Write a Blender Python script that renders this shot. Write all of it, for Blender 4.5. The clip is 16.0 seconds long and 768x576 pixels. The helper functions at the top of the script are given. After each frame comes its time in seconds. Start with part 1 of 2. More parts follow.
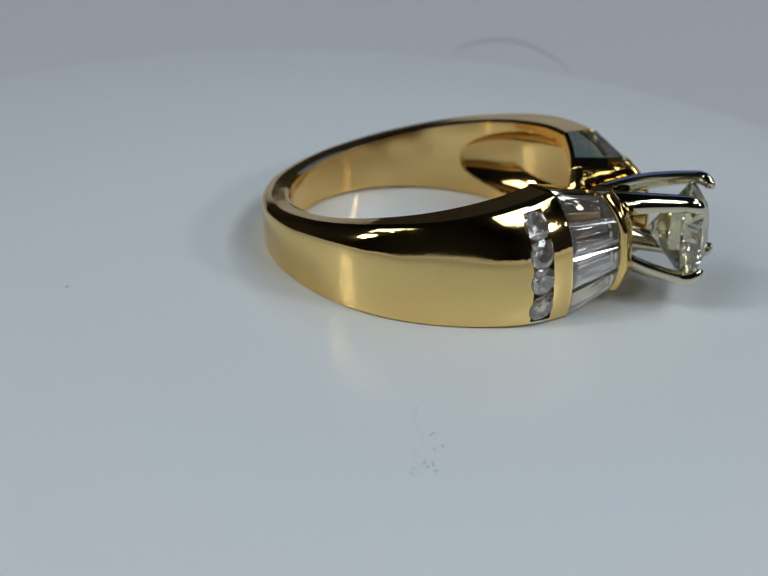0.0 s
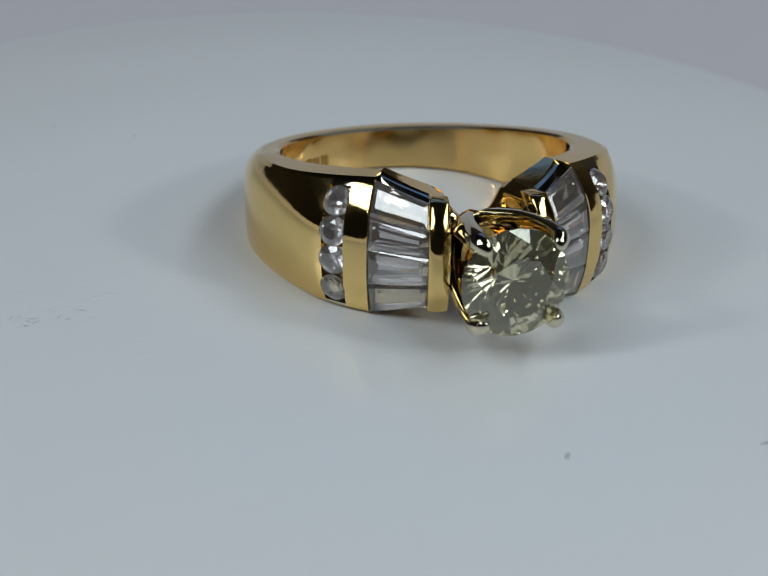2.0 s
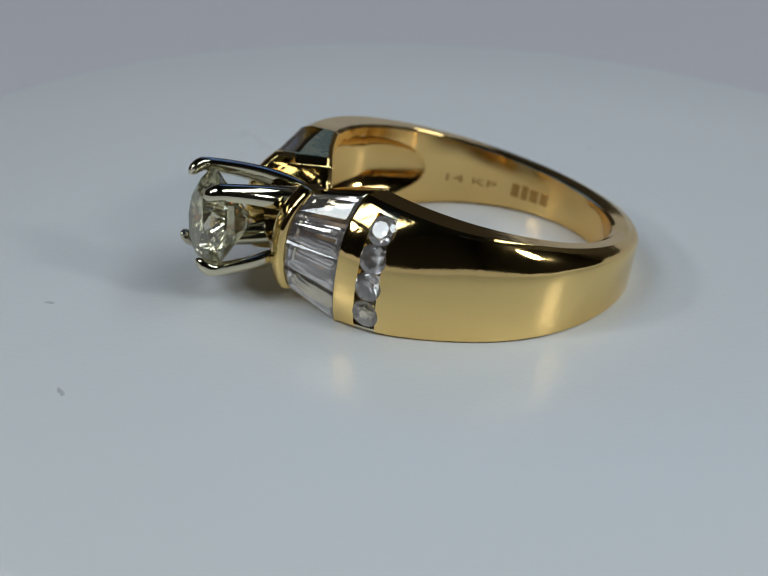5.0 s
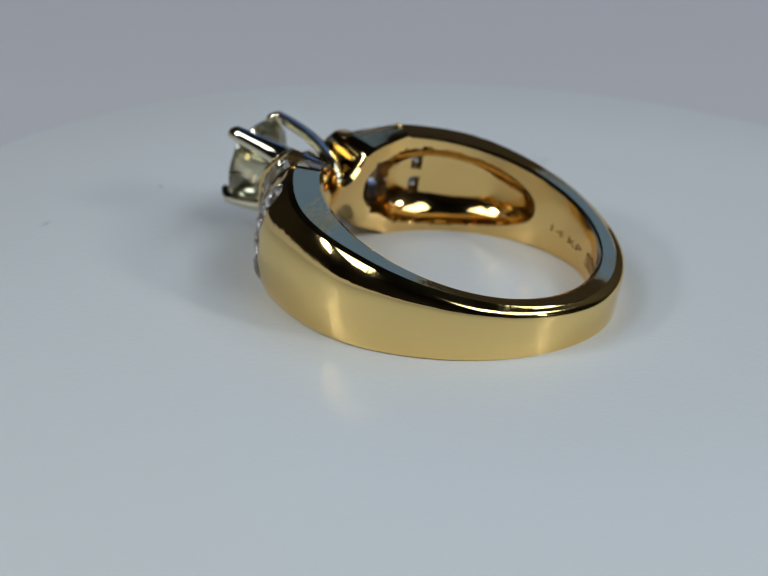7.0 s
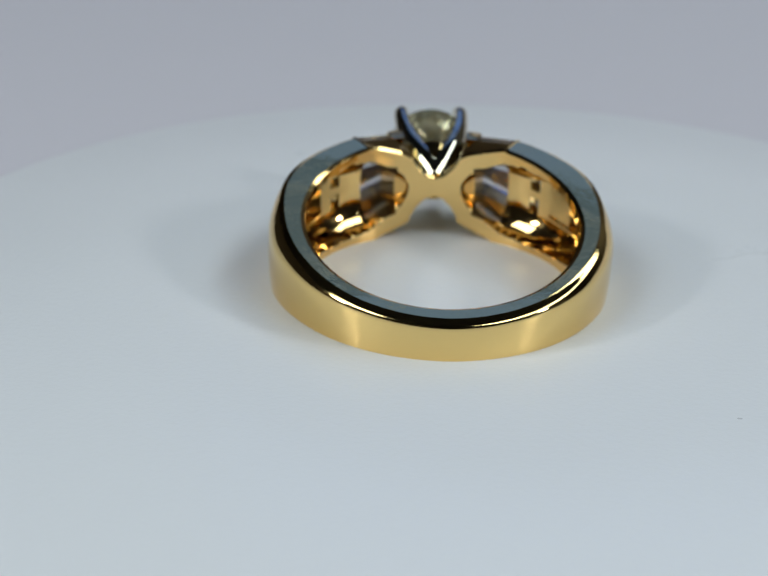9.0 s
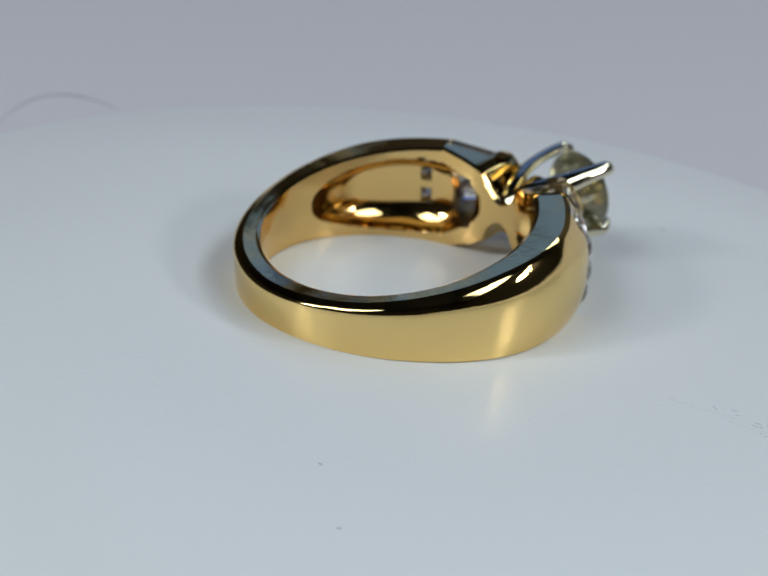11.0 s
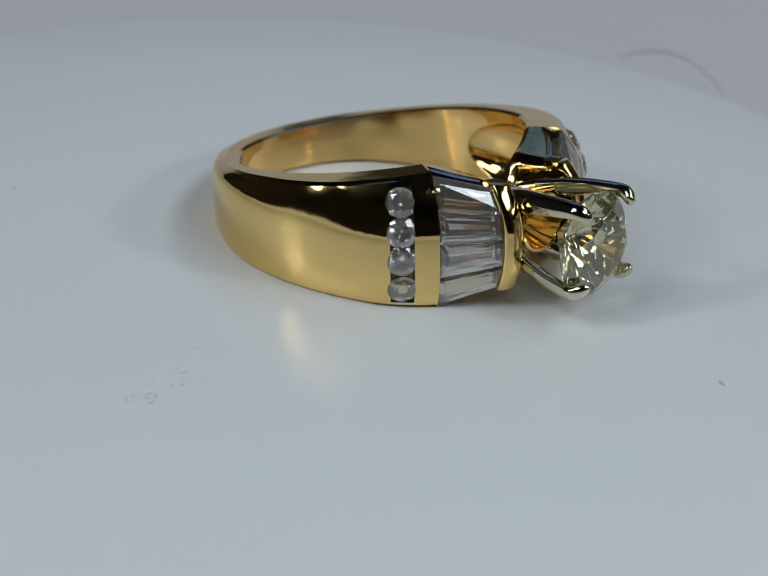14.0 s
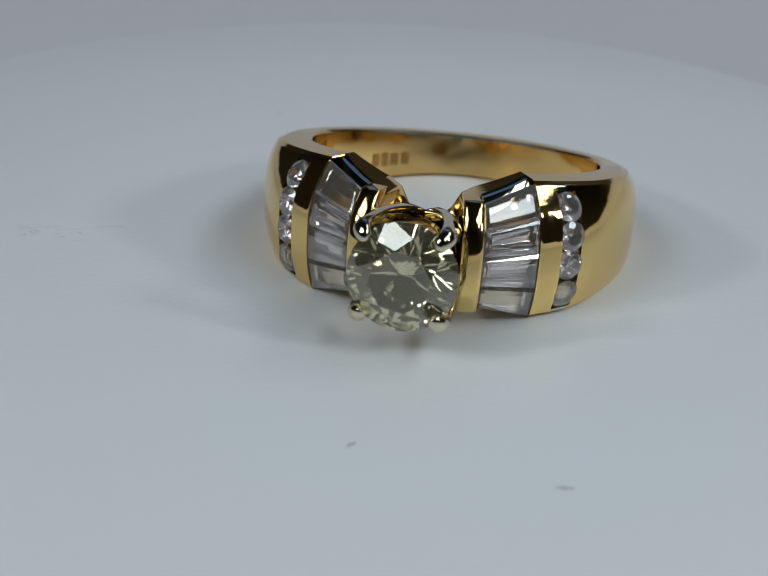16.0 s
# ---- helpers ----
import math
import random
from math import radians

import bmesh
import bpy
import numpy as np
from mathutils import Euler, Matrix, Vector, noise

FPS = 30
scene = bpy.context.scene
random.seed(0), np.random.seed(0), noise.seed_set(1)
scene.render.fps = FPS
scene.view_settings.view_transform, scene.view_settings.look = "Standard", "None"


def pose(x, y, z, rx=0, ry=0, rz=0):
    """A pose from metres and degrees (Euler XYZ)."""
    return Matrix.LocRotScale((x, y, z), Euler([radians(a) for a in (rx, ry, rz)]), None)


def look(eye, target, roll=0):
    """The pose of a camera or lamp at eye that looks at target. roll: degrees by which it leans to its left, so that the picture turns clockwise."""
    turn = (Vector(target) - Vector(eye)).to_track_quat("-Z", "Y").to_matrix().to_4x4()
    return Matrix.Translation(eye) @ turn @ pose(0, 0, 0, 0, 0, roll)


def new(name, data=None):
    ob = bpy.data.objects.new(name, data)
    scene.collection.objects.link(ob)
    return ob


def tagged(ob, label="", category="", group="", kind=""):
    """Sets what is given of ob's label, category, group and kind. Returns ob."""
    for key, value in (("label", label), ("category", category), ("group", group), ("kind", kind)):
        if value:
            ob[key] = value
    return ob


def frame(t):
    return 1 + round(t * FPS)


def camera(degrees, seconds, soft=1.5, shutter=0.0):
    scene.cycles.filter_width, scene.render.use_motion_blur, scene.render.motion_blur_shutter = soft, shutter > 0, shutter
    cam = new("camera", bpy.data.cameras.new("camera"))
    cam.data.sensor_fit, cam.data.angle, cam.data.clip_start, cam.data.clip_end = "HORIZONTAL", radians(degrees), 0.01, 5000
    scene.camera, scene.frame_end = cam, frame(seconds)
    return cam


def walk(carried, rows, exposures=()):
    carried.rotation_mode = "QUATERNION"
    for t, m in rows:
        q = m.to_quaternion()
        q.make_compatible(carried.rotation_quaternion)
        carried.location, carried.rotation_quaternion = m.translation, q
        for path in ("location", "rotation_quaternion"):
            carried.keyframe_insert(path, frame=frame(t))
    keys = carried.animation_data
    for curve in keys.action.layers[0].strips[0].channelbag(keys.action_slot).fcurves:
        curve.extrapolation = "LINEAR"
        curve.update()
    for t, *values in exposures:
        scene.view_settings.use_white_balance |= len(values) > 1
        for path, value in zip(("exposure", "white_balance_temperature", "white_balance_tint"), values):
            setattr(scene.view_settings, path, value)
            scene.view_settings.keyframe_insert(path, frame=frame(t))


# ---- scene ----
# All lengths below are in ring units; one unit is 0.85 mm.
U = 0.00085
cam = camera(29.35, 16.0, soft=1.15)
PATH = [
    (0.0, (-94.50, -28.95, 45.85), (-17.75, -5.15, 5.32), 4.63),
    (0.5, (-94.74, -27.72, 45.65), (-17.81, -4.60, 5.06), 4.18),
    (1.0, (-94.32, -28.45, 45.45), (-17.69, -4.71, 4.66), 4.29),
    (1.5, (-94.88, -27.03, 45.60), (-17.97, -4.44, 4.68), 3.92),
    (2.0, (-93.90, -29.11, 46.42), (-18.50, -5.04, 3.80), 3.26),
    (2.5, (-94.62, -28.14, 45.93), (-18.55, -5.08, 3.70), 2.92),
    (3.0, (-94.48, -29.37, 46.12), (-18.78, -4.61, 4.22), 2.34),
    (3.5, (-95.49, -27.62, 45.51), (-19.54, -2.79, 4.10), 1.78),
    (4.0, (-95.36, -28.65, 44.97), (-19.69, -1.62, 4.42), 1.92),
    (6.5, (-94.45, -28.00, 45.06), (-19.01, 1.72, 6.00), 2.83),
    (7.0, (-94.27, -28.13, 44.98), (-17.97, 1.18, 7.30), 2.82),
    (7.5, (-94.48, -28.21, 45.68), (-17.85, 0.55, 8.26), 2.45),
    (8.0, (-95.03, -28.46, 45.36), (-18.04, 0.35, 8.73), 1.59),
    (8.5, (-95.58, -28.26, 46.06), (-18.42, -0.25, 9.16), 1.06),
    (11.0, (-95.72, -28.80, 46.01), (-17.01, -5.60, 9.02), 6.19),
    (11.5, (-95.12, -28.17, 45.43), (-16.41, -5.56, 8.08), 5.75),
    (12.0, (-95.27, -28.38, 44.31), (-16.14, -7.30, 7.02), 6.50),
    (12.5, (-95.22, -27.58, 45.13), (-16.88, -7.25, 5.75), 5.60),
    (13.0, (-94.86, -29.26, 45.17), (-17.26, -8.62, 4.51), 5.05),
    (13.5, (-95.04, -28.69, 44.83), (-17.66, -8.09, 3.74), 4.81),
    (14.0, (-94.59, -29.12, 45.05), (-17.57, -8.04, 3.54), 4.84),
    (14.5, (-95.05, -28.05, 44.50), (-17.72, -7.55, 3.27), 4.42),
    (15.0, (-94.48, -28.84, 45.12), (-18.43, -5.88, 3.10), 3.18),
    (15.5, (-95.51, -27.75, 44.76), (-19.18, -4.46, 3.15), 3.05),
    (16.0, (-95.65, -28.49, 44.25), (-19.73, -2.41, 3.55), 2.63),
]
EXPOSURES = [(0.0, -0.47), (4.0, -0.53), (6.5, -0.47), (7.0, -0.41), (7.5, -0.36), (8.0, -0.26), (8.5, -0.12), (10.0, -0.1), (11.0, -0.19), (11.5, -0.28), (12.0, -0.35), (13.0, -0.45), (16.0, -0.49)]
walk(cam, [(t, look(Vector(eye) * U, Vector(target) * U, roll)) for t, eye, target, roll in PATH], EXPOSURES)
cam.data.dof.use_dof = True
cam.data.dof.focus_distance = 94 * U
cam.data.dof.aperture_fstop = 62

# ---- world and lights ----
world = bpy.data.worlds.new("room_air")
scene.world = world
world.use_nodes = True
world.node_tree.nodes["Background"].inputs[0].default_value = (0.55, 0.62, 0.75, 1)
world.node_tree.nodes["Background"].inputs[1].default_value = 0.02


def area_lamp(name, eye, target, sx, sy, watts, colour):
    data = bpy.data.lights.new(name, "AREA")
    data.shape, data.size, data.size_y, data.energy, data.color = "RECTANGLE", sx, sy, watts, colour
    ob = new(name, data)
    ob.matrix_world = look(eye, target)
    return ob


area_lamp("window_daylight", (1.02, 0.25, 1.05), (0, 0, 0.0), 0.8, 0.62, 0.62, (0.20, 0.40, 1.0))
# name, place, size, power: two soft panels and two small heads, one of each on both sides of the camera
LAMPS = (("panel_lamp", (-0.564, 0.472, 0.886), 0.52, 0.40, 4.3), ("panel_lamp", (-0.19, -0.673, 0.91), 0.52, 0.35, 3.35))
HEADS = (("spot_lamp", (-0.34, 0.38, 0.31), 0.07, 0.07, 0.72), ("spot_lamp", (-0.01, -0.52, 0.30), 0.07, 0.07, 0.72))
for name, eye, sx, sy, watts in LAMPS:
    area_lamp("panel_light", eye, (0, 0, 0), sx, sy, watts, (0.84, 0.945, 1.0))
for name, eye, sx, sy, watts in HEADS:
    area_lamp("spot_light", eye, (0, 0, 0), sx, sy, watts, (0.96, 0.97, 0.96))
# Added fill from the far right, lifting the paper and far disc.
area_lamp("paper_fill_light", (0.50, -0.75, 1.15), (0.25, -0.25, 0), 1.0, 0.25, 4.6, (0.81, 0.945, 1.0))


# ---- materials ----
def material(name, colour, rough=0.5, metal=0.0, vary=0.0, scale=200.0, bump=0.0, bump_scale=900.0, spec=0.5, wave=0.0):
    m = bpy.data.materials.new(name)
    m.use_nodes = True
    nt = m.node_tree
    p = nt.nodes["Principled BSDF"]
    p.inputs["Base Color"].default_value = (*colour, 1)
    p.inputs["Roughness"].default_value = rough
    p.inputs["Metallic"].default_value = metal
    p.inputs["Specular IOR Level"].default_value = spec
    co = nt.nodes.new("ShaderNodeTexCoord")
    if vary:
        a = nt.nodes.new("ShaderNodeTexNoise")
        a.inputs["Scale"].default_value, a.inputs["Detail"].default_value = scale, 5
        nt.links.new(co.outputs["Object"], a.inputs["Vector"])
        r = nt.nodes.new("ShaderNodeMapRange")
        r.inputs[1].default_value, r.inputs[2].default_value = 0.3, 0.7
        r.inputs[3].default_value, r.inputs[4].default_value = max(rough - vary, 0.01), rough + vary
        nt.links.new(a.outputs[0], r.inputs[0])
        nt.links.new(r.outputs[0], p.inputs["Roughness"])
        mix = nt.nodes.new("ShaderNodeMixRGB")
        mix.inputs[1].default_value = (*[c * (1 - vary * 0.5) for c in colour], 1)
        mix.inputs[2].default_value = (*[min(1, c * (1 + vary * 0.3)) for c in colour], 1)
        nt.links.new(a.outputs[0], mix.inputs[0])
        nt.links.new(mix.outputs[0], p.inputs["Base Color"])
    if bump:
        b = nt.nodes.new("ShaderNodeTexNoise")
        b.inputs["Scale"].default_value, b.inputs["Detail"].default_value = bump_scale, 3
        nt.links.new(co.outputs["Object"], b.inputs["Vector"])
        k = nt.nodes.new("ShaderNodeBump")
        k.inputs["Strength"].default_value, k.inputs["Distance"].default_value = bump, 0.0001
        nt.links.new(b.outputs[0], k.inputs["Height"])
        if wave:
            w = nt.nodes.new("ShaderNodeTexNoise")
            w.inputs["Scale"].default_value, w.inputs["Detail"].default_value = 260, 1
            nt.links.new(co.outputs["Object"], w.inputs["Vector"])
            h = nt.nodes.new("ShaderNodeBump")
            h.inputs["Strength"].default_value, h.inputs["Distance"].default_value = wave, 0.0004
            nt.links.new(w.outputs[0], h.inputs["Height"])
            nt.links.new(h.outputs[0], k.inputs["Normal"])
        nt.links.new(k.outputs[0], p.inputs["Normal"])
    return m


def gem(name, colour, ior=2.42, rough=0.0, sparkle_tint=None, share=0.0):
    m = bpy.data.materials.new(name)
    m.use_nodes = True
    nt = m.node_tree
    nt.nodes.remove(nt.nodes["Principled BSDF"])
    g = nt.nodes.new("ShaderNodeBsdfGlass")
    g.inputs["Color"].default_value, g.inputs["Roughness"].default_value, g.inputs["IOR"].default_value = (*colour, 1), rough, ior
    last = g
    # Pale diffuse share that brightens the glass in place of fine sparkle.
    if sparkle_tint:
        d = nt.nodes.new("ShaderNodeBsdfTranslucent")
        d.inputs["Color"].default_value = (*sparkle_tint, 1)
        e = nt.nodes.new("ShaderNodeBsdfDiffuse")
        e.inputs["Color"].default_value = (*sparkle_tint, 1)
        both = nt.nodes.new("ShaderNodeMixShader")
        nt.links.new(e.outputs[0], both.inputs[1])
        nt.links.new(d.outputs[0], both.inputs[2])
        both.inputs[0].default_value = 0.3
        last = nt.nodes.new("ShaderNodeMixShader")
        last.inputs[0].default_value = share
        nt.links.new(g.outputs[0], last.inputs[1])
        nt.links.new(both.outputs[0], last.inputs[2])
    nt.links.new(last.outputs[0], nt.nodes["Material Output"].inputs[0])
    return m


GOLD = material("polished_yellow_gold", (0.88, 0.63, 0.25), 0.075, 1.0, 0.05, 420, 0.06, 2600, 0.5, 0.22)
GOLD_IN = material("gold_inside", (0.88, 0.60, 0.235), 0.09, 1.0, 0.04, 900, 0.03, 2500, 0.5, 0.45)
WHITE_GOLD = material("rhodium_white_gold", (0.69, 0.63, 0.47), 0.06, 1.0, 0.02, 500)
# Both stones carry a pale tint standing in for sparkle; the glass itself is clear.
DIAMOND = gem("clear_diamond", (1.0, 0.985, 0.98), 2.42, 0.0, (0.98, 0.91, 0.88), 0.08)
YELLOW_DIAMOND = gem("pale_yellow_diamond", (1.0, 0.985, 0.885), 2.42, 0.0, (1.0, 0.95, 0.72), 0.045)
DISC = material("white_acrylic", (0.81, 0.83, 0.845), 0.42, 0.0, 0.012, 60, 0.10, 1500, 0.35)
disc_bsdf = DISC.node_tree.nodes["Principled BSDF"]
disc_bsdf.inputs["Coat Weight"].default_value = 0.52
disc_bsdf.inputs["Coat Roughness"].default_value = 0.075
disc_bsdf.inputs["Coat IOR"].default_value = 1.42
grain = DISC.node_tree.nodes.new("ShaderNodeTexNoise")
grain.inputs["Scale"].default_value, grain.inputs["Detail"].default_value = 2600, 2
grain_bump = DISC.node_tree.nodes.new("ShaderNodeBump")
grain_bump.inputs["Strength"].default_value, grain_bump.inputs["Distance"].default_value = 0.42, 0.0001
grain_space = DISC.node_tree.nodes.new("ShaderNodeTexCoord")
DISC.node_tree.links.new(grain_space.outputs["Object"], grain.inputs["Vector"])
DISC.node_tree.links.new(grain.outputs[0], grain_bump.inputs["Height"])
DISC.node_tree.links.new(grain_bump.outputs[0], disc_bsdf.inputs["Coat Normal"])
PAPER = material("white_paper", (0.63, 0.61, 0.65), 0.8, 0.0, 0.02, 12, 0.1, 800)
MARK = material("grey_smudge", (0.60, 0.625, 0.655), 0.6, 0.0, 0.1, 900)
SPECK_M = material("dark_speck", (0.55, 0.56, 0.58), 0.7, 0.0, 0.1, 900)
STAMP = material("stamped_gold", (0.50, 0.30, 0.10), 0.4, 1.0, 0.1, 900)
FILM = material("dried_film", (0.82, 0.84, 0.85), 0.25, 0.0, 0.05, 700)
FIBRE = material("grey_fibre", (0.50, 0.50, 0.52), 0.8, 0.0, 0.05, 700)
WALL = material("dark_brown_wall", (0.11, 0.088, 0.072), 0.8, 0.0, 0.08, 3, 0.2, 60)
WALL_DARK = material("near_black_wall", (0.09, 0.077, 0.067), 0.8, 0.0, 0.08, 3, 0.2, 60)
CEILING = material("grey_ceiling", (0.06, 0.06, 0.06), 0.85, 0.0, 0.05, 4, 0.2, 60)
FRAME = material("painted_window_frame", (0.7, 0.7, 0.68), 0.45, 0.0, 0.05, 20)
WOOD = material("dark_table_wood", (0.10, 0.07, 0.05), 0.5, 0.0, 0.1, 12, 0.2, 90)
STEEL = material("black_lamp_metal", (0.03, 0.03, 0.032), 0.35, 0.6, 0.05, 60)


def glow(name, colour, strength):
    m = bpy.data.materials.new(name)
    m.use_nodes = True
    p = m.node_tree.nodes["Principled BSDF"]
    p.inputs["Base Color"].default_value = (*colour, 1)
    p.inputs["Emission Color"].default_value = (*colour, 1)
    p.inputs["Emission Strength"].default_value = strength
    return m


# ---- mesh helpers ----
def mesh_from(name, verts, faces, mat, smooth=None, scale=1.0):
    me = bpy.data.meshes.new(name)
    me.from_pydata([tuple(c * scale for c in v) for v in verts], [], faces)
    me.materials.append(mat)
    if smooth is not None:
        me.polygons.foreach_set("use_smooth", [True] * len(me.polygons))
        me.update()
        me.set_sharp_from_angle(angle=radians(smooth))
    me.update()
    return me


def mesh_of(name, bm, mat, smooth=None):
    bmesh.ops.recalc_face_normals(bm, faces=bm.faces[:])
    me = bpy.data.meshes.new(name)
    bm.to_mesh(me)
    bm.free()
    me.materials.append(mat)
    if smooth is not None:
        me.polygons.foreach_set("use_smooth", [True] * len(me.polygons))
        me.set_sharp_from_angle(angle=radians(smooth))
    return me


def put(name, me, parent=None, label="", m=None):
    ob = new(name, me)
    ob.parent = parent
    if m is not None:
        ob.matrix_basis = m
    return tagged(ob, label)


def box_bm(size, at=(0, 0, 0), bevel=0.0, bm=None):
    bm = bm or bmesh.new()
    got = bmesh.ops.create_cube(bm, size=1.0)["verts"]
    for v in got:
        v.co = Vector((v.co.x * size[0] + at[0], v.co.y * size[1] + at[1], v.co.z * size[2] + at[2]))
    if bevel:
        edges = {e for v in got for e in v.link_edges}
        bmesh.ops.bevel(bm, geom=list(edges), offset=bevel, segments=2, affect="EDGES", profile=0.5)
    return bm


def hull_mesh(name, points, mat, scale=U):
    bm = bmesh.new()
    vs = [bm.verts.new(Vector(p)) for p in points]
    got = bmesh.ops.convex_hull(bm, input=vs)
    loose = [v for v in bm.verts if not v.link_faces]
    bmesh.ops.delete(bm, geom=loose, context="VERTS")
    bmesh.ops.dissolve_limit(bm, angle_limit=radians(1.0), verts=bm.verts[:], edges=bm.edges[:])
    bmesh.ops.scale(bm, vec=(scale, scale, scale), verts=bm.verts[:])
    return mesh_of(name, bm, mat)


# ---- the room ----
def wall(name, size, at, mat, label, category="wall"):
    return tagged(put(name, mesh_of(name, box_bm(size, at), mat), None, label), "", category, "", "structure")


TABLE_Z = -0.019
FLOOR_Z = TABLE_Z - 0.75
wall("floor", (4.0, 3.6, 0.1), (0, 0, FLOOR_Z - 0.05), WOOD, "dark wooden floor under the table", "floor")
wall("ceiling", (4.0, 3.6, 0.1), (0, 0, 1.65), CEILING, "dim grey ceiling above the table", "ceiling")
wall("wall_west", (0.1, 3.6, 2.37), (-1.75, 0, 0.415), WALL_DARK, "near-black wall behind the camera")
wall("wall_north", (3.4, 0.1, 2.37), (0, 1.75, 0.415), WALL, "dark brown wall beside the table")
wall("wall_south", (3.4, 0.1, 2.37), (0, -1.75, 0.415), WALL_DARK, "near-black wall beside the table")
# window wall with a real opening: y from -0.2 to 0.7, z from 0.7 to 1.4
WX = 1.15
east = bmesh.new()
for size, at in (((0.1, 1.55, 2.37), (WX, -0.975, 0.415)), ((0.1, 1.05, 2.37), (WX, 1.225, 0.415)),
                 ((0.1, 0.9, 1.47), (WX, 0.25, -0.035)), ((0.1, 0.9, 0.2), (WX, 0.25, 1.5))):
    box_bm(size, at, 0, east)
tagged(put("wall_east", mesh_of("wall_east", east, WALL), None, "dark brown wall with a window"), "", "wall", "", "structure")
window = tagged(new("window_1"), "white-framed window that lets in weak blue daylight", "window", "", "structure")
window.matrix_basis = pose(WX, 0.25, 1.05)
for at, size in (((0, -0.43, 0), (0.06, 0.04, 0.7)), ((0, 0.43, 0), (0.06, 0.04, 0.7)), ((0, 0, 0.33), (0.06, 0.82, 0.04)),
                 ((0, 0, -0.33), (0.06, 0.82, 0.04)), ((0, 0, 0), (0.05, 0.03, 0.62))):
    put("frame_bar", mesh_of("frame_bar", box_bm(size, at, 0.004), FRAME), window)
sky = wall("backdrop", (0.02, 2.4, 2.0), (1.6, 0.25, 1.05), glow("evening_sky", (0.16, 0.32, 1.0), 0.22), "deep blue sky outside the window", "sky")

def hung_lamp(name, label, eye, target, sx, sy, mat):
    """A lamp housing behind its light, on a thin hanger from the ceiling."""
    lamp = tagged(new(name), label, "lamp")
    lamp.matrix_basis = look(eye, target)
    put("housing", mesh_of("housing", box_bm((sx + 0.02, sy + 0.02, 0.03), (0, 0, 0.022), 0.004), mat), lamp)
    rod = 1.6 - eye[2]
    up = look(eye, target).to_3x3().inverted() @ Vector((0, 0, 1))
    hang = put("hanger", mesh_of("hanger", box_bm((0.01, 0.01, rod - 0.02), (0, 0, rod / 2 + 0.01), 0.002), STEEL), lamp)
    hang.matrix_basis = Matrix.Translation(Vector((0, 0, 0.03))) @ up.to_track_quat("Z", "Y").to_matrix().to_4x4()


for name, eye, sx, sy, watts in LAMPS:
    hung_lamp(name, "white square panel lamp hung above the table", eye, (0, 0, 0), sx, sy, FRAME)
for name, eye, sx, sy, watts in HEADS:
    hung_lamp(name, "small black square lamp head on a thin hanger", eye, (0, 0, 0), sx, sy, STEEL)
# Housing for the added fill strip, which stands out of view.
hung_lamp("paper_fill_strip", "added unseen fill strip that brightens the paper and far disc", (0.50, -0.75, 1.15), (0.25, -0.25, 0), 1.0, 0.25, FRAME)

table = tagged(new("table"), "dark wooden table under the white paper", "table")
table.matrix_basis = pose(0, 0, TABLE_Z)
put("tabletop", mesh_of("tabletop", box_bm((1.5, 1.1, 0.03), (0, 0, -0.0165), 0.003), WOOD), table)
for sx in (-1, 1):
    for sy in (-1, 1):
        put("leg", mesh_of("leg", box_bm((0.05, 0.05, 0.717), (0.68 * sx, 0.48 * sy, -0.3905), 0.003), WOOD), table)


# paper sheet that lies on the table and sweeps up at its far end
def paper_sheet():
    verts, faces, n = [], [], 60
    for k, off in enumerate((0.0, -0.0012)):
        for i in range(n + 1):
            f = i / n
            x = -0.45 + 0.70 * min(f / 0.55, 1.0)
            z = 0.0
            if f > 0.55:
                a = min((f - 0.55) / 0.33, 1.0) * 1.25
                x, z = 0.25 + 0.16 * math.sin(a), 0.16 * (1 - math.cos(a))
            for y in (-0.5, 0.5):
                verts.append((x, y, z + off))
    m = 2 * (n + 1)
    for i in range(n):
        a = 2 * i
        faces.append((a, a + 2, a + 3, a + 1))
        faces.append((m + a, m + a + 1, m + a + 3, m + a + 2))
        faces.append((a, m + a, m + a + 2, a + 2))
        faces.append((a + 1, a + 3, m + a + 3, m + a + 1))
    faces += [(0, 1, m + 1, m), (m - 2, 2 * m - 2, 2 * m - 1, m - 1)]
    ob = put("paper_sheet", mesh_from("paper_sheet", verts, faces, PAPER, 40), None, "", pose(0, 0, TABLE_Z))
    return tagged(ob, "plain white paper sheet lying on the table, swept up behind", "paper")


paper_sheet()


# ---- turntable: a base that stands still and a white disc that turns ----
def lathe(name, profile, mat, n=180, smooth=30, at=(0, 0)):
    verts, faces, m = [], [], len(profile)
    for i in range(n):
        a = 2 * math.pi * i / n
        verts += [(at[0] + r * math.cos(a), at[1] + r * math.sin(a), z) for r, z in profile]
    for i in range(n):
        j = (i + 1) % n
        faces += [(i * m + k, j * m + k, j * m + k + 1, i * m + k + 1) for k in range(m - 1)]
    faces.append(tuple(i * m + m - 1 for i in range(n)))
    faces.append(tuple(i * m for i in reversed(range(n))))
    return mesh_from(name, verts, faces, mat, smooth, U)


AXIS = Vector((-0.936, 7.967, 0.0))
base = tagged(new("motor_unit"), "round white plastic motor unit standing on the paper", "motor")
base.matrix_basis = pose(0, 0, TABLE_Z)
put("base_body", lathe("base_body", [(33, 0.0), (34, 0.8), (33.5, 12), (32, 14)], FRAME, 96), base)
put("spindle", lathe("spindle", [(5, 14.0), (5, 16.3)], STEEL, 48), base)

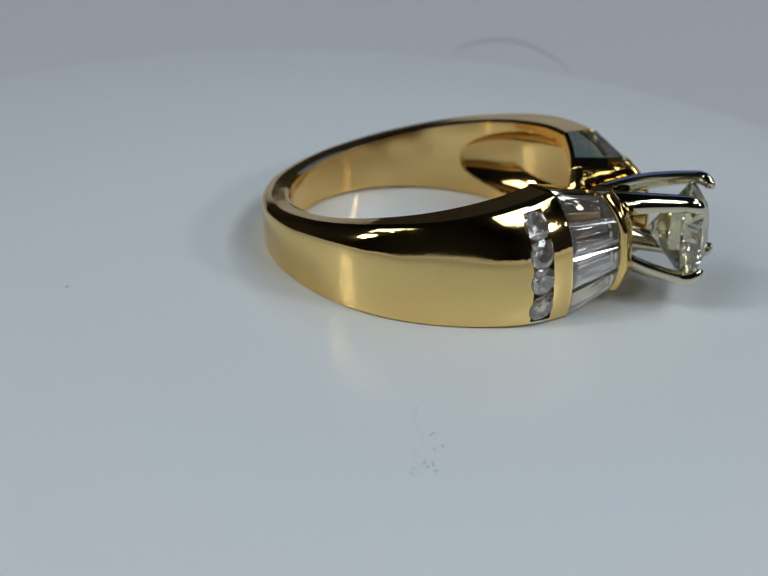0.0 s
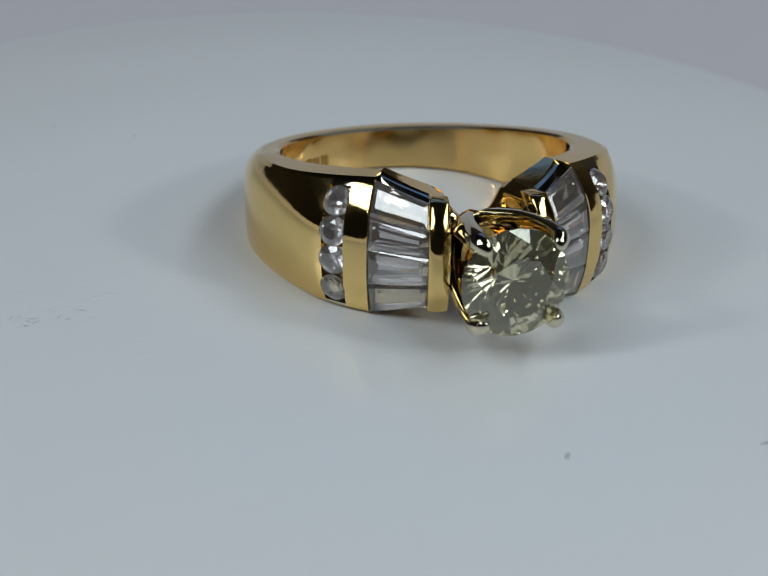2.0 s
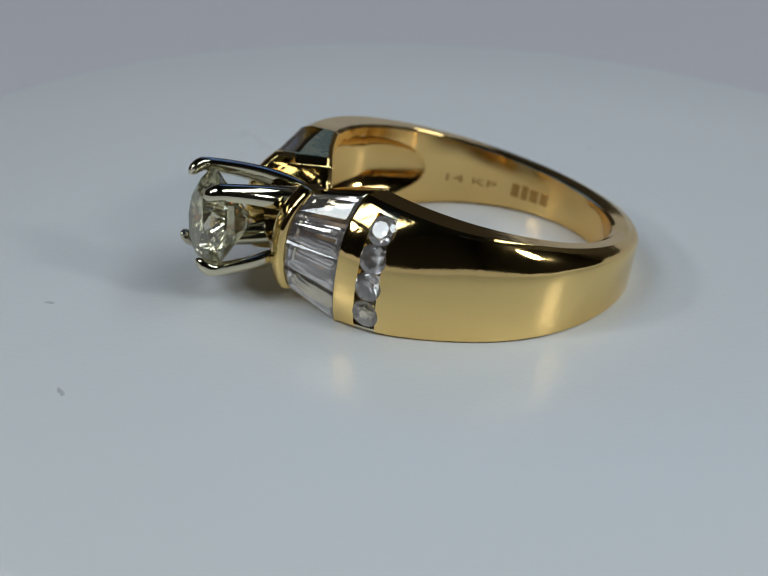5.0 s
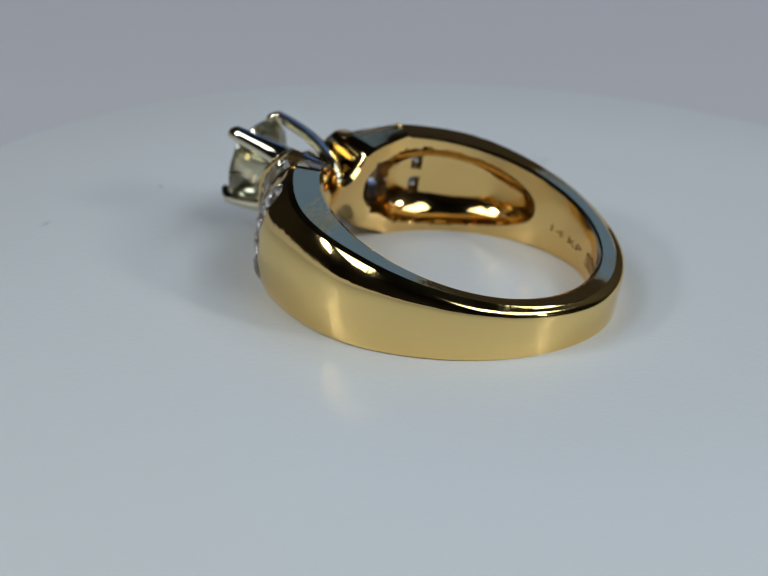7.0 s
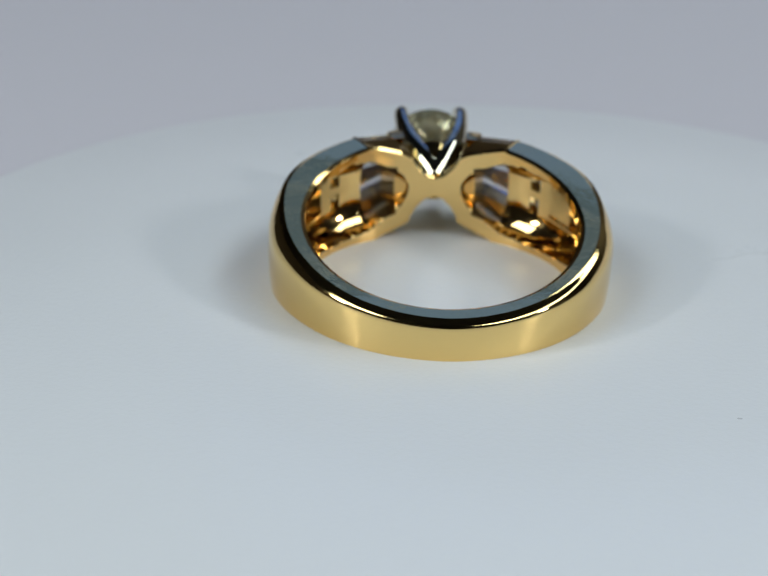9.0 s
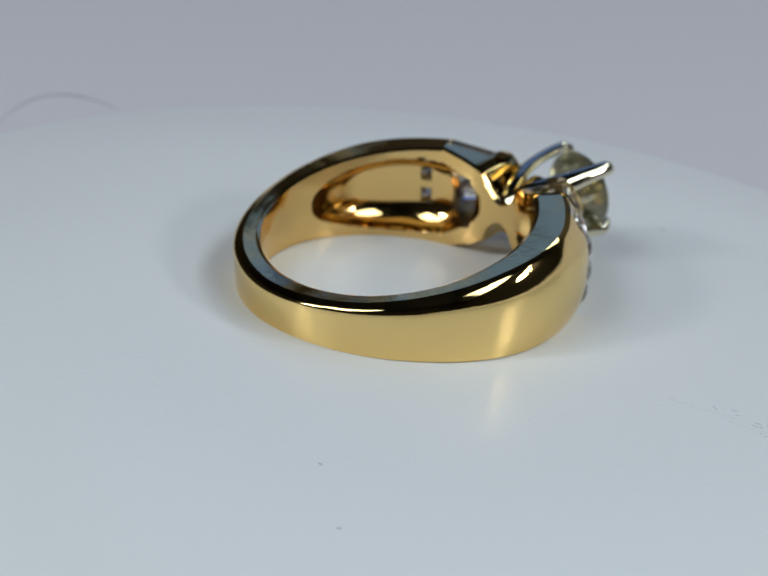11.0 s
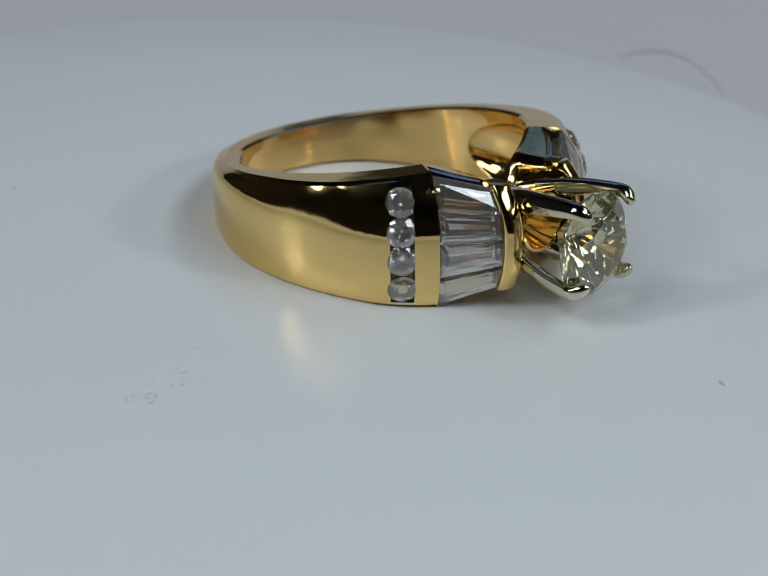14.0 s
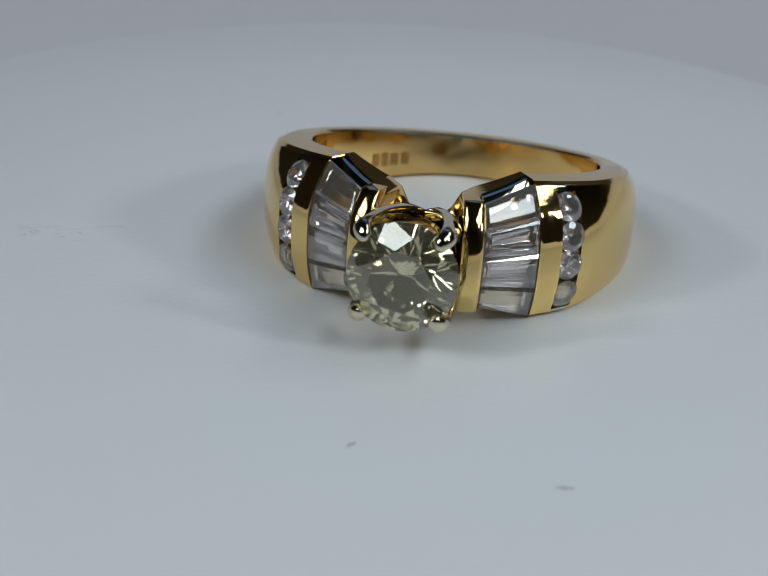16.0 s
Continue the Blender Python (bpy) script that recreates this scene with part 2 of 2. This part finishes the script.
turntable = tagged(new("turntable"), "white acrylic turntable disc carrying the ring", "turntable")
DC, DR = (-4.20 - AXIS.x, 6.67 - AXIS.y), 49.7
put("disc", lathe("disc", [(5, -5.2), (DR - 1.4, -5.2), (DR - 0.4, -4.8), (DR, -4.0), (DR, -1.1), (DR - 0.35, -0.35), (DR - 1.1, 0.0), (24, 0.0), (4, 0.0)], DISC, 240, 50, DC), turntable)


def patch(name, x, y, rx, ry, turn, mat, label, seed, top=0.02, n=18):
    """A thin uneven fleck that clings to the disc."""
    rng = random.Random(seed)
    verts, faces = [(0, 0, top)], []
    for i in range(n):
        a = 2 * math.pi * i / n
        w = rng.uniform(0.7, 1.15)
        verts.append((rx * w * math.cos(a), ry * w * math.sin(a), 0.004))
    faces = [(0, 1 + i, 1 + (i + 1) % n) for i in range(n)]
    faces.append(tuple(reversed(range(1, n + 1))))
    m = pose(x * U, y * U, 0, 0, 0, turn)
    return put(name, mesh_from(name, verts, faces, mat, None, U), turntable, label, m)


for i, (x, y, rx, ry, turn) in enumerate(((0.51, -32.12, 0.42, 0.16, 60), (12.38, -33.19, 0.55, 0.18, 10), (-17.4, 17.2, 0.18, 0.14, 0),
                                          (-23.5, 20.2, 0.2, 0.12, 30))):
    patch("speck", x, y, rx, ry, turn, SPECK_M, "", 10 + i)
smear = random.Random(8)
for i in range(14):
    x, y = (-27.4, -11.6) if i < 9 else (-24.7, -11.4)
    patch("smudge", x + smear.uniform(-1.3, 1.3), y + smear.uniform(-0.7, 0.7), smear.uniform(0.14, 0.42), smear.uniform(0.06, 0.13), smear.uniform(-40, 60),
          MARK if i % 3 else FILM, "", 30 + i)
for i, f in enumerate((0.0, 0.16, 0.27, 0.42, 0.55, 0.7, 0.82, 0.95)):
    patch("pale_smear", -28.0 + 6.2 * f, -11.2 + 2.1 * f + 0.25 * math.sin(9 * f), 0.85 - 0.25 * abs(f - 0.4), 0.20, 18 + 12 * math.sin(5 * f), FILM, "", 50 + i, 0.012)


def thread(name, pts, radius, mat):
    verts, faces, n = [], [], 6
    vs = [Vector(p) for p in pts]
    for i, p in enumerate(vs):
        d = (vs[min(i + 1, len(vs) - 1)] - vs[max(i - 1, 0)]).normalized()
        a = d.cross(Vector((0.8, -0.6, 0.1))).normalized()
        b = d.cross(a)
        r = radius * (0.45 + 0.55 * math.sin(math.pi * (i + 0.5) / len(vs)))
        verts += [p + (a * math.cos(2 * math.pi * k / n) + b * math.sin(2 * math.pi * k / n)) * r for k in range(n)]
    for i in range(len(vs) - 1):
        faces += [(i * n + k, i * n + (k + 1) % n, (i + 1) * n + (k + 1) % n, (i + 1) * n + k) for k in range(n)]
    faces += [tuple(range(n)), tuple((len(vs) - 1) * n + k for k in reversed(range(n)))]
    return mesh_from(name, verts, faces, mat, 60, U)


# a stray fibre that arches over the rim of the disc
arch = []
for i in range(25):
    f = i / 24
    arch.append((46.6 + 1.0 * math.sin(math.pi * f), 9.2 - 12.2 * f, 0.05 + 1.9 * math.sin(math.pi * f) ** 0.8 * (1.12 - 0.3 * f)))
put("stray_fibre", thread("stray_fibre", arch, 0.13, FIBRE), turntable, "thin grey fibre stuck to the rim of the disc")


# ---- the ring, in its own space: head towards -Y, finger axis along Z ----
TILT = -7.5
RING_AT = Vector((0, 5.6, 3.11)) - AXIS
R_IN = 10.25
T_BAR, T_SEC, T_CH0, T_CH1 = 15.0, 31.7, 38.0, 44.2


def lerp_table(x, table):
    xs, ys = zip(*table)
    return float(np.interp(x, xs, ys))


def smooth_table(x, table):
    """A smooth curve through the table's points."""
    xs, ys = (np.array(q, float) for q in zip(*table))
    slope = np.gradient(ys, xs)
    i = int(np.clip(np.searchsorted(xs, x) - 1, 0, len(xs) - 2))
    w = xs[i + 1] - xs[i]
    f = min(max((x - xs[i]) / w, 0.0), 1.0)
    return float((1 + 2 * f) * (1 - f) ** 2 * ys[i] + f * (1 - f) ** 2 * w * slope[i] + f * f * (3 - 2 * f) * ys[i + 1] + f * f * (f - 1) * w * slope[i + 1])


def half_width(t):
    """Half of the band's width across the finger at t degrees from the head."""
    if t < T_SEC:
        return lerp_table(t, ((0, 0.75), (4, 1.0), (8, 1.75), (11.0, 2.75), (T_BAR, 3.15), (T_SEC, 4.2)))
    y = -R_IN * math.cos(radians(t))
    return min(4.2, 2.93 - 0.131 * y)


def level(t, v):
    """Height across the band at v: the lower half reaches down to the disc, the upper edge dips at the back."""
    low = lerp_table(t, ((0, 0.0), (10.4, 0.1), (11.0, 0.38), (T_BAR, 0.42), (T_SEC, 0.46), (58, 0.40), (90, 0.16), (120, 0.04), (150, 0.0)))
    high = lerp_table(t, ((90, 0.0), (140, 0.15), (180, 0.17)))
    return half_width(t) * v + (low * v if v < 0 else -high * v)


def outer(t, v):
    """Outer radius at t degrees from the head; v runs from -1 to 1 across the band."""
    if t < 11.0:
        crown = lerp_table(t, ((0, 11.4), (9, 11.5), (10.4, 11.9), (11.0, 15.5)))
        fall_top = lerp_table(t, ((0, 0.25), (9, 0.55), (10.4, 0.75), (11.0, 1.58)))
        fall_low = lerp_table(t, ((0, 0.25), (10.4, 0.1), (11.0, 0.82)))
    elif t <= T_SEC:
        crown = lerp_table(t, ((11.0, 15.5), (T_BAR, 15.65), (T_SEC, 14.5)))
        fall_top = lerp_table(t, ((11.0, 1.58), (T_BAR, 1.6), (T_SEC, 1.8)))
        fall_low = lerp_table(t, ((11.0, 0.82), (T_BAR, 0.8), (T_SEC, 0.75)))
    else:
        crown = smooth_table(t, ((T_SEC, 14.5), (44, 14.4), (58, 13.85), (90, 12.98), (118, 12.4), (150, 12.28), (180, 12.4)))
        fall_top = smooth_table(t, ((T_SEC, 1.8), (44, 1.62), (58, 0.95), (90, 0.9), (118, 0.66), (150, 0.45), (180, 0.45)))
        fall_low = smooth_table(t, ((T_SEC, 0.75), (44, 0.75), (58, 0.66), (90, 0.14), (118, 0.04), (150, 0.0), (180, 0.0)))
    return crown - (fall_top * v ** lerp_table(t, ((50, 2.2), (90, 3.2), (120, 6.0), (150, 11.0), (180, 12.0))) if v > 0 else fall_low * (-v) ** 3)


def inner(t, v):
    """Inner radius: a finger-smooth bore with a hollowed cavity behind each shoulder."""
    e = (abs(t - 53) / 41.0) ** 2.2 + (abs(v) / 0.80) ** 2.4
    s = min(1.0, max(0.0, 1.25 * (1 - e))) ** 0.62
    return R_IN + s * lerp_table(t, ((13, 1.2), (22, 2.0), (48, 2.1), (70, 1.7), (92, 0.8)))


def at(t, r, z):
    return (r * math.sin(radians(t)), -r * math.cos(radians(t)), z)


STONE_V = (-0.70, -0.24, 0.22, 0.68)


def seated(t):
    return T_BAR + 0.9 < t < T_SEC - 0.25 or T_CH0 < t < T_CH1 - 0.05


def band_mesh():
    base_angles = [0.6 * i for i in range(301)]
    cuts = []
    for c in (10.4, 11.0, T_BAR + 0.9, T_SEC - 0.25, T_CH0, T_CH1):
        cuts += [c - 0.06, c + 0.06]
    cuts += [10.56, 10.86]
    ts = sorted({round(a, 3) for a in base_angles if all(abs(a - c) > 0.25 for c in cuts)} | set(cuts))
    ts = [-a for a in reversed(ts) if 0 < a < 180] + ts
    nv, nr = 60, 4
    vs = [math.sin(math.pi / 2 * (2 * i / nv - 1)) * 0.35 + (2 * i / nv - 1) * 0.65 for i in range(nv + 1)]
    ring_loop, mats = [], []
    verts = []
    for t in ts:
        a = abs(t)
        seat = T_BAR + 0.9 < a < T_SEC - 0.25
        chan = T_CH0 < a < T_CH1
        loop = []
        for v in vs:
            r = outer(a, v)
            if seat:
                r -= 1.05
            if chan and -0.93 < v < 0.90:
                r -= 0.75
            w = v
            zed = level(a, w)
            if abs(v) > 0.999:
                r -= 0.16
            loop.append((r, zed))
        top = outer(a, 1.0) - (1.05 if seat else 0.0)
        low = outer(a, -1.0) - (1.05 if seat else 0.0)
        lip = level(a, 1.0) + 0.10
        for k in range(nr + 1):
            f = k / nr
            loop.append((top - 0.34 + f * (R_IN + 0.3 - top + 0.34), lip))
        for v in reversed(vs):
            loop.append((inner(a, v) + (0.13 if abs(v) > 0.999 else 0.0), level(a, v)))
        for k in range(nr + 1):
            f = k / nr
            loop.append((R_IN + 0.3 + f * (low - 0.34 - R_IN - 0.3), level(a, -1.0) - 0.10))
        verts += [at(t, r, zed) for r, zed in loop]
    m, n = len(loop), len(ts)
    faces = []
    for i in range(n):
        j = (i + 1) % n
        for k in range(m):
            q = (k + 1) % m
            faces.append((i * m + k, i * m + q, j * m + q, j * m + k))
    # openings: behind the baguettes, behind each small stone, and in the shoulder's end
    def out_id(i, k):
        return i * m + k

    def in_id(i, k):
        return i * m + nv + 1 + nr + 1 + (nv - k)

    def opened(i, k):
        a, v = abs(ts[i] + ts[(i + 1) % n]) / 2, (vs[k] + vs[k + 1]) / 2
        if T_BAR + 2.2 < a < T_SEC - 1.6 and abs(v) < 0.60:
            return "both"
        if T_CH0 + 1.2 < a < T_CH1 - 1.2 and any(abs(v - c) < 0.15 for c in STONE_V[1:]):
            return "both"
        if 10.5 < a < 10.9 and abs(v) < 0.72:
            return "end"
        return ""

    gone, extra = set(), []
    for i in range(n - 1):
        for k in range(nv):
            how = opened(i, k)
            if how:
                gone.add(i * m + k)
            if how == "both":
                gone.add(i * m + nv + 1 + nr + 1 + (nv - k - 1))
                for (di, dk), (p, q) in (((-1, 0), ((i, k), (i, k + 1))), ((1, 0), ((i + 1, k), (i + 1, k + 1))),
                                         ((0, -1), ((i, k), (i + 1, k))), ((0, 1), ((i, k + 1), (i + 1, k + 1)))):
                    if opened(i + di, k + dk) != "both":
                        extra.append((out_id(*p), out_id(*q), in_id(*q), in_id(*p)))
    kind = [1 if nv + 1 + nr <= (f % m) <= nv + 2 + nr + nv else 2 if f % m < nv and seated(abs(ts[f // m])) else 0 for f in range(len(faces)) if f not in gone]
    faces = [f for i, f in enumerate(faces) if i not in gone] + extra
    kind += [1] * len(extra)
    me = mesh_from("band", verts, faces, GOLD, 28, U)
    me.flip_normals()
    me.materials.append(GOLD_IN)
    me.materials.append(WHITE_GOLD)
    me.polygons.foreach_set("material_index", kind)
    return me


def brilliant(name, mat, radius, table=0.57, crown=0.32, depth=0.86):
    pts = []
    for i in range(8):
        a = math.pi / 4 * i
        pts.append((table * math.cos(a), table * math.sin(a), crown))
        b = a + math.pi / 8
        pts.append((0.80 * math.cos(b), 0.80 * math.sin(b), crown * 0.62))
        pts.append((0.24 * math.cos(b), 0.24 * math.sin(b), -depth * 0.779))
    for i in range(32):
        a = math.pi / 16 * i
        pts.append((math.cos(a), math.sin(a), 0.02))
        pts.append((math.cos(a), math.sin(a), -0.03))
    pts.append((0, 0, -depth))
    return hull_mesh(name, [tuple(c * radius for c in p) for p in pts], mat)


def axis_pose(place, out, turn=0.0):
    """A pose whose Z points along out."""
    q = Vector(out).to_track_quat("Z", "Y").to_matrix().to_4x4()
    return Matrix.Translation(Vector(place) * U) @ q @ pose(0, 0, 0, 0, 0, turn)


def face_point(side, u, v, lift=0.0):
    """A place on the tapered baguette field: u from the band (0) to the bar (1), v across."""
    t = T_SEC - 0.2 + (T_BAR + 0.9 - T_SEC + 0.2) * u
    p = Vector(at(side * t, outer(t, v) + lift, level(t, v)))
    return p


def face_normal(side, u, v):
    a = face_point(side, u + 0.01, v) - face_point(side, u - 0.01, v)
    b = face_point(side, u, v + 0.01) - face_point(side, u, v - 0.01)
    n = a.cross(b)
    p = face_point(side, u, v)
    return (n if n.dot(Vector((p.x, p.y, 0))) > 0 else -n).normalized()


def baguette_mesh(side, v0, v1):
    mid = (v0 + v1) / 2
    n = face_normal(side, 0.5, mid)
    corner = [face_point(side, u, v) for u, v in ((-0.01, v0), (-0.01, v1), (1.0, v1), (1.0, v0))]
    centre = sum(corner, Vector()) / 4
    pts = []
    for c in corner:
        g = c.lerp(centre, 0.004)
        pts += [g - n * 0.10, g - n * 0.18]
    a, b, c, e = corner
    for u, w in ((0.09, 0.24), (0.09, 0.76), (0.91, 0.24), (0.91, 0.76)):
        p = a.lerp(e, u).lerp(b.lerp(c, u), w)
        pts.append(p + n * 0.12)
    for inset, drop, rise in ((0.10, 0.42, 0.03), (0.27, 0.80, None), (0.43, 1.05, None)):
        for u in (inset * 0.4, 1 - inset * 0.4):
            for w in (inset, 1 - inset):
                p = a.lerp(e, u).lerp(b.lerp(c, u), w)
                pts.append(p - n * drop)
                if rise:
                    pts.append(p + n * rise)
    return hull_mesh("baguette_diamond", pts, DIAMOND)


def bar_mesh(side):
    """The raised gold bar that closes the baguette field."""
    verts, faces = [], []
    nv = 24
    sect = [(10.9, -1.1), (10.9, -0.1)]
    sect += [(13.5 - 2.6 * math.cos(a), 0.42 * math.sin(a) ** 0.6 - 0.1) for a in (math.pi * q / 10 for q in range(1, 10))]
    sect += [(16.1, -0.1), (16.1, -1.1)]
    for i in range(nv + 1):
        v = 2 * i / nv - 1
        for t, lift in sect:
            verts.append(at(side * t, outer(T_BAR, v) + lift - 0.05, level(T_BAR, v) + 0.12 * v))
    m = len(sect)
    for i in range(nv):
        for k in range(m):
            q = (k + 1) % m
            faces.append((i * m + k, i * m + q, (i + 1) * m + q, (i + 1) * m + k))
    faces += [tuple(reversed(range(m))), tuple(nv * m + k for k in range(m))]
    bm = bmesh.new()
    me = mesh_from("gold_bar", verts, faces, GOLD, 28, U)
    bm.from_mesh(me)
    return mesh_of("gold_bar", bm, GOLD, 50)


def tube(name, path, mat, squash=1.0, n=12):
    """A bar swept through (place, radius) pairs, rounded at its end; squash flattens it across the first normal."""
    verts, faces = [], []
    pts = [Vector(p) for p, _ in path]
    ref = Vector((0, -1, 0))
    for i, (p, r) in enumerate(path):
        d = (pts[min(i + 1, len(pts) - 1)] - pts[max(i - 1, 0)]).normalized()
        out = Vector((pts[i].x, 0, pts[i].z)).normalized()
        a = d.cross(out).normalized()
        b = a.cross(d).normalized()
        for k in range(n):
            w = 2 * math.pi * k / n
            verts.append(Vector(p) + a * (math.cos(w) * r * (squash + 0.9 * max(0, 1 - 1.5 * i / len(path)))) + b * (math.sin(w) * r))
    for i in range(len(path) - 1):
        for k in range(n):
            q = (k + 1) % n
            faces.append((i * n + k, i * n + q, (i + 1) * n + q, (i + 1) * n + k))
    faces += [tuple(reversed(range(n))), tuple((len(path) - 1) * n + k for k in range(n))]
    bm = bmesh.new()
    me = mesh_from(name, verts, faces, mat, 40, U)
    bm.from_mesh(me)
    return mesh_of(name, bm, mat, 40)


def smooth_path(keys, n=20):
    """Catmull-Rom through (x, y, z, r) keys."""
    k = [Vector(keys[0])] + [Vector(q) for q in keys] + [Vector(keys[-1])]
    out = []
    for i in range(1, len(k) - 2):
        for s in range(n):
            t = s / n
            p = 0.5 * (2 * k[i] + (k[i + 1] - k[i - 1]) * t + (2 * k[i - 1] - 5 * k[i] + 4 * k[i + 1] - k[i + 2]) * t * t + (3 * k[i] - k[i - 1] - 3 * k[i + 1] + k[i + 2]) * t ** 3)
            out.append((tuple(p[:3]), p[3]))
    out.append((tuple(k[-2][:3]), k[-2][3]))
    return out


def bore_place(t, z, sink=0.0):
    return Vector(at(t, R_IN - 0.02 + sink, z))


def stamp_text(text, t0, t1, z0, height):
    """Stamped letters wrapped on the bore, reading from angle t0 to t1."""
    curve = bpy.data.curves.new("stamp", "FONT")
    curve.body, curve.size = text, 1.0
    ob = bpy.data.objects.new("stamp", curve)
    me = bpy.data.meshes.new_from_object(ob)
    bpy.data.objects.remove(ob)
    bm = bmesh.new()
    bm.from_mesh(me)
    bmesh.ops.triangulate(bm, faces=bm.faces[:])
    bmesh.ops.subdivide_edges(bm, edges=bm.edges[:], cuts=1)
    lo = min(v.co.x for v in bm.verts)
    hi = max(v.co.x for v in bm.verts)
    top = max(v.co.y for v in bm.verts)
    for v in bm.verts:
        f = (v.co.x - lo) / (hi - lo)
        v.co = bore_place(t0 + (t1 - t0) * f, z0 + height * v.co.y / top, 0.01 - 0.02) * U
    bm.normal_update()
    out = bpy.data.meshes.new("hallmark")
    bm.to_mesh(out)
    bm.free()
    out.materials.append(STAMP)
    return out


def stamp_bar(t0, t1, z0, z1):
    verts = [bore_place(t, z, s) for s in (-0.03, 0.03) for t, z in ((t0, z0), (t1, z0), (t1, z1), (t0, z1))]
    faces = [(0, 1, 2, 3), (7, 6, 5, 4), (0, 4, 5, 1), (1, 5, 6, 2), (2, 6, 7, 3), (3, 7, 4, 0)]
    return mesh_from("stamp_bar", verts, faces, STAMP, None, U)


STONE_Y, STONE_R = -18.85, 3.45


def build_ring():
    ring = tagged(new("diamond_ring"), "polished yellow gold ring with a round yellow diamond, on its side", "ring")
    put("band", band_mesh(), ring, "polished tapered yellow gold band with hollowed shoulders")
    put("hallmark", stamp_text("14 KP", -104.5, -127, -0.80, 0.55), ring, "stamped letters inside the band")
    for t0, t1, z0, z1 in ((-134, -137.5, -0.95, 0.10), (-138.6, -141.6, -0.95, 0.15), (-142.8, -146.5, -0.9, 0.05), (-148, -151.5, -0.85, 0.1)):
        put("stamp_bar", stamp_bar(t0, t1, z0, z1), ring, "worn stamped mark inside the band")
    small = brilliant("round_diamond", DIAMOND, 1.0)
    for side in (-1, 1):
        bar = put("gold_bar", bar_mesh(side), ring)
        edges = (-0.985, -0.52, -0.01, 0.50, 0.985)
        for v0, v1 in zip(edges, edges[1:]):
            put("baguette_diamond", baguette_mesh(side, v0 + 0.003, v1 - 0.003), ring, "clear tapered baguette diamond")
        tc = (T_CH0 + T_CH1) / 2
        h = half_width(tc)
        for v in STONE_V:
            p = Vector(at(side * tc, outer(tc, v) - 0.14, level(tc, v)))
            e = 0.02
            slope = (outer(tc, v + e) - outer(tc, v - e)) / (2 * e * h)
            out = Vector(at(side * tc, 1, -slope))
            put("round_diamond", small, ring, "small clear round diamond", axis_pose(p, out, 40 * v))
    put("centre_diamond", brilliant("centre_diamond", YELLOW_DIAMOND, STONE_R), ring, "round brilliant pale yellow diamond",
        axis_pose((0, STONE_Y, -0.5), (0, -1, 0), 11))
    for sx in (-1, 1):
        for sz in (-1, 1):
            drop = 0.12 if sz > 0 else 0.4
            keys = ((0.4 * sx, -11.0, 0.4 * sz, 0.6), (1.25 * sx, -12.5, 1.2 * sz - 0.1 * drop, 0.66), (1.9 * sx, -14.2, 1.85 * sz - 0.4 * drop, 0.58),
                    (2.38 * sx, -16.3, 2.32 * sz - 0.7 * drop, 0.49), (2.62 * sx, -18.8, 2.6 * sz - drop, 0.45), (2.52 * sx, -19.5, 2.5 * sz - drop, 0.46),
                    (2.22 * sx, -19.95, 2.2 * sz - drop, 0.34), (2.05 * sx, -20.02, 2.05 * sz - drop, 0.08))
            put("prong", tube("prong", smooth_path(keys, 8), WHITE_GOLD, 1.25), ring, "white gold prong")
    cup = [(0.5, -10.8), (1.3, -12.4), (1.8, -13.6), (2.05, -14.6), (1.85, -14.65), (1.55, -13.6), (1.0, -12.6)]
    n = 40
    verts, faces, m = [], [], len(cup)
    for i in range(n):
        a = 2 * math.pi * i / n
        verts += [(r * math.cos(a), y, r * math.sin(a)) for r, y in cup]
    for i in range(n):
        j = (i + 1) % n
        faces += [(i * m + k, i * m + k + 1, j * m + k + 1, j * m + k) for k in range(m - 1)]
    faces += [tuple(i * m for i in range(n)), tuple(i * m + m - 1 for i in reversed(range(n)))]
    put("head_cup", mesh_from("head_cup", verts, faces, GOLD_IN, 40, U), ring, "yellow gold setting cup")
    return ring


ring = build_ring()


# ---- motion: disc and ring turn together about the spindle ----
RATE = 27.6176


def motions():
    tip = pose(0, 0, 0, TILT, 0, 0)
    place = Matrix.Translation(RING_AT * U) @ tip
    times = [0.5 * i for i in range(33)]
    walk(turntable, [(t, pose(0, 0, 0, 0, 0, -RATE * t)) for t in times])
    walk(ring, [(t, pose(0, 0, 0, 0, 0, -RATE * t) @ place) for t in times])


motions()
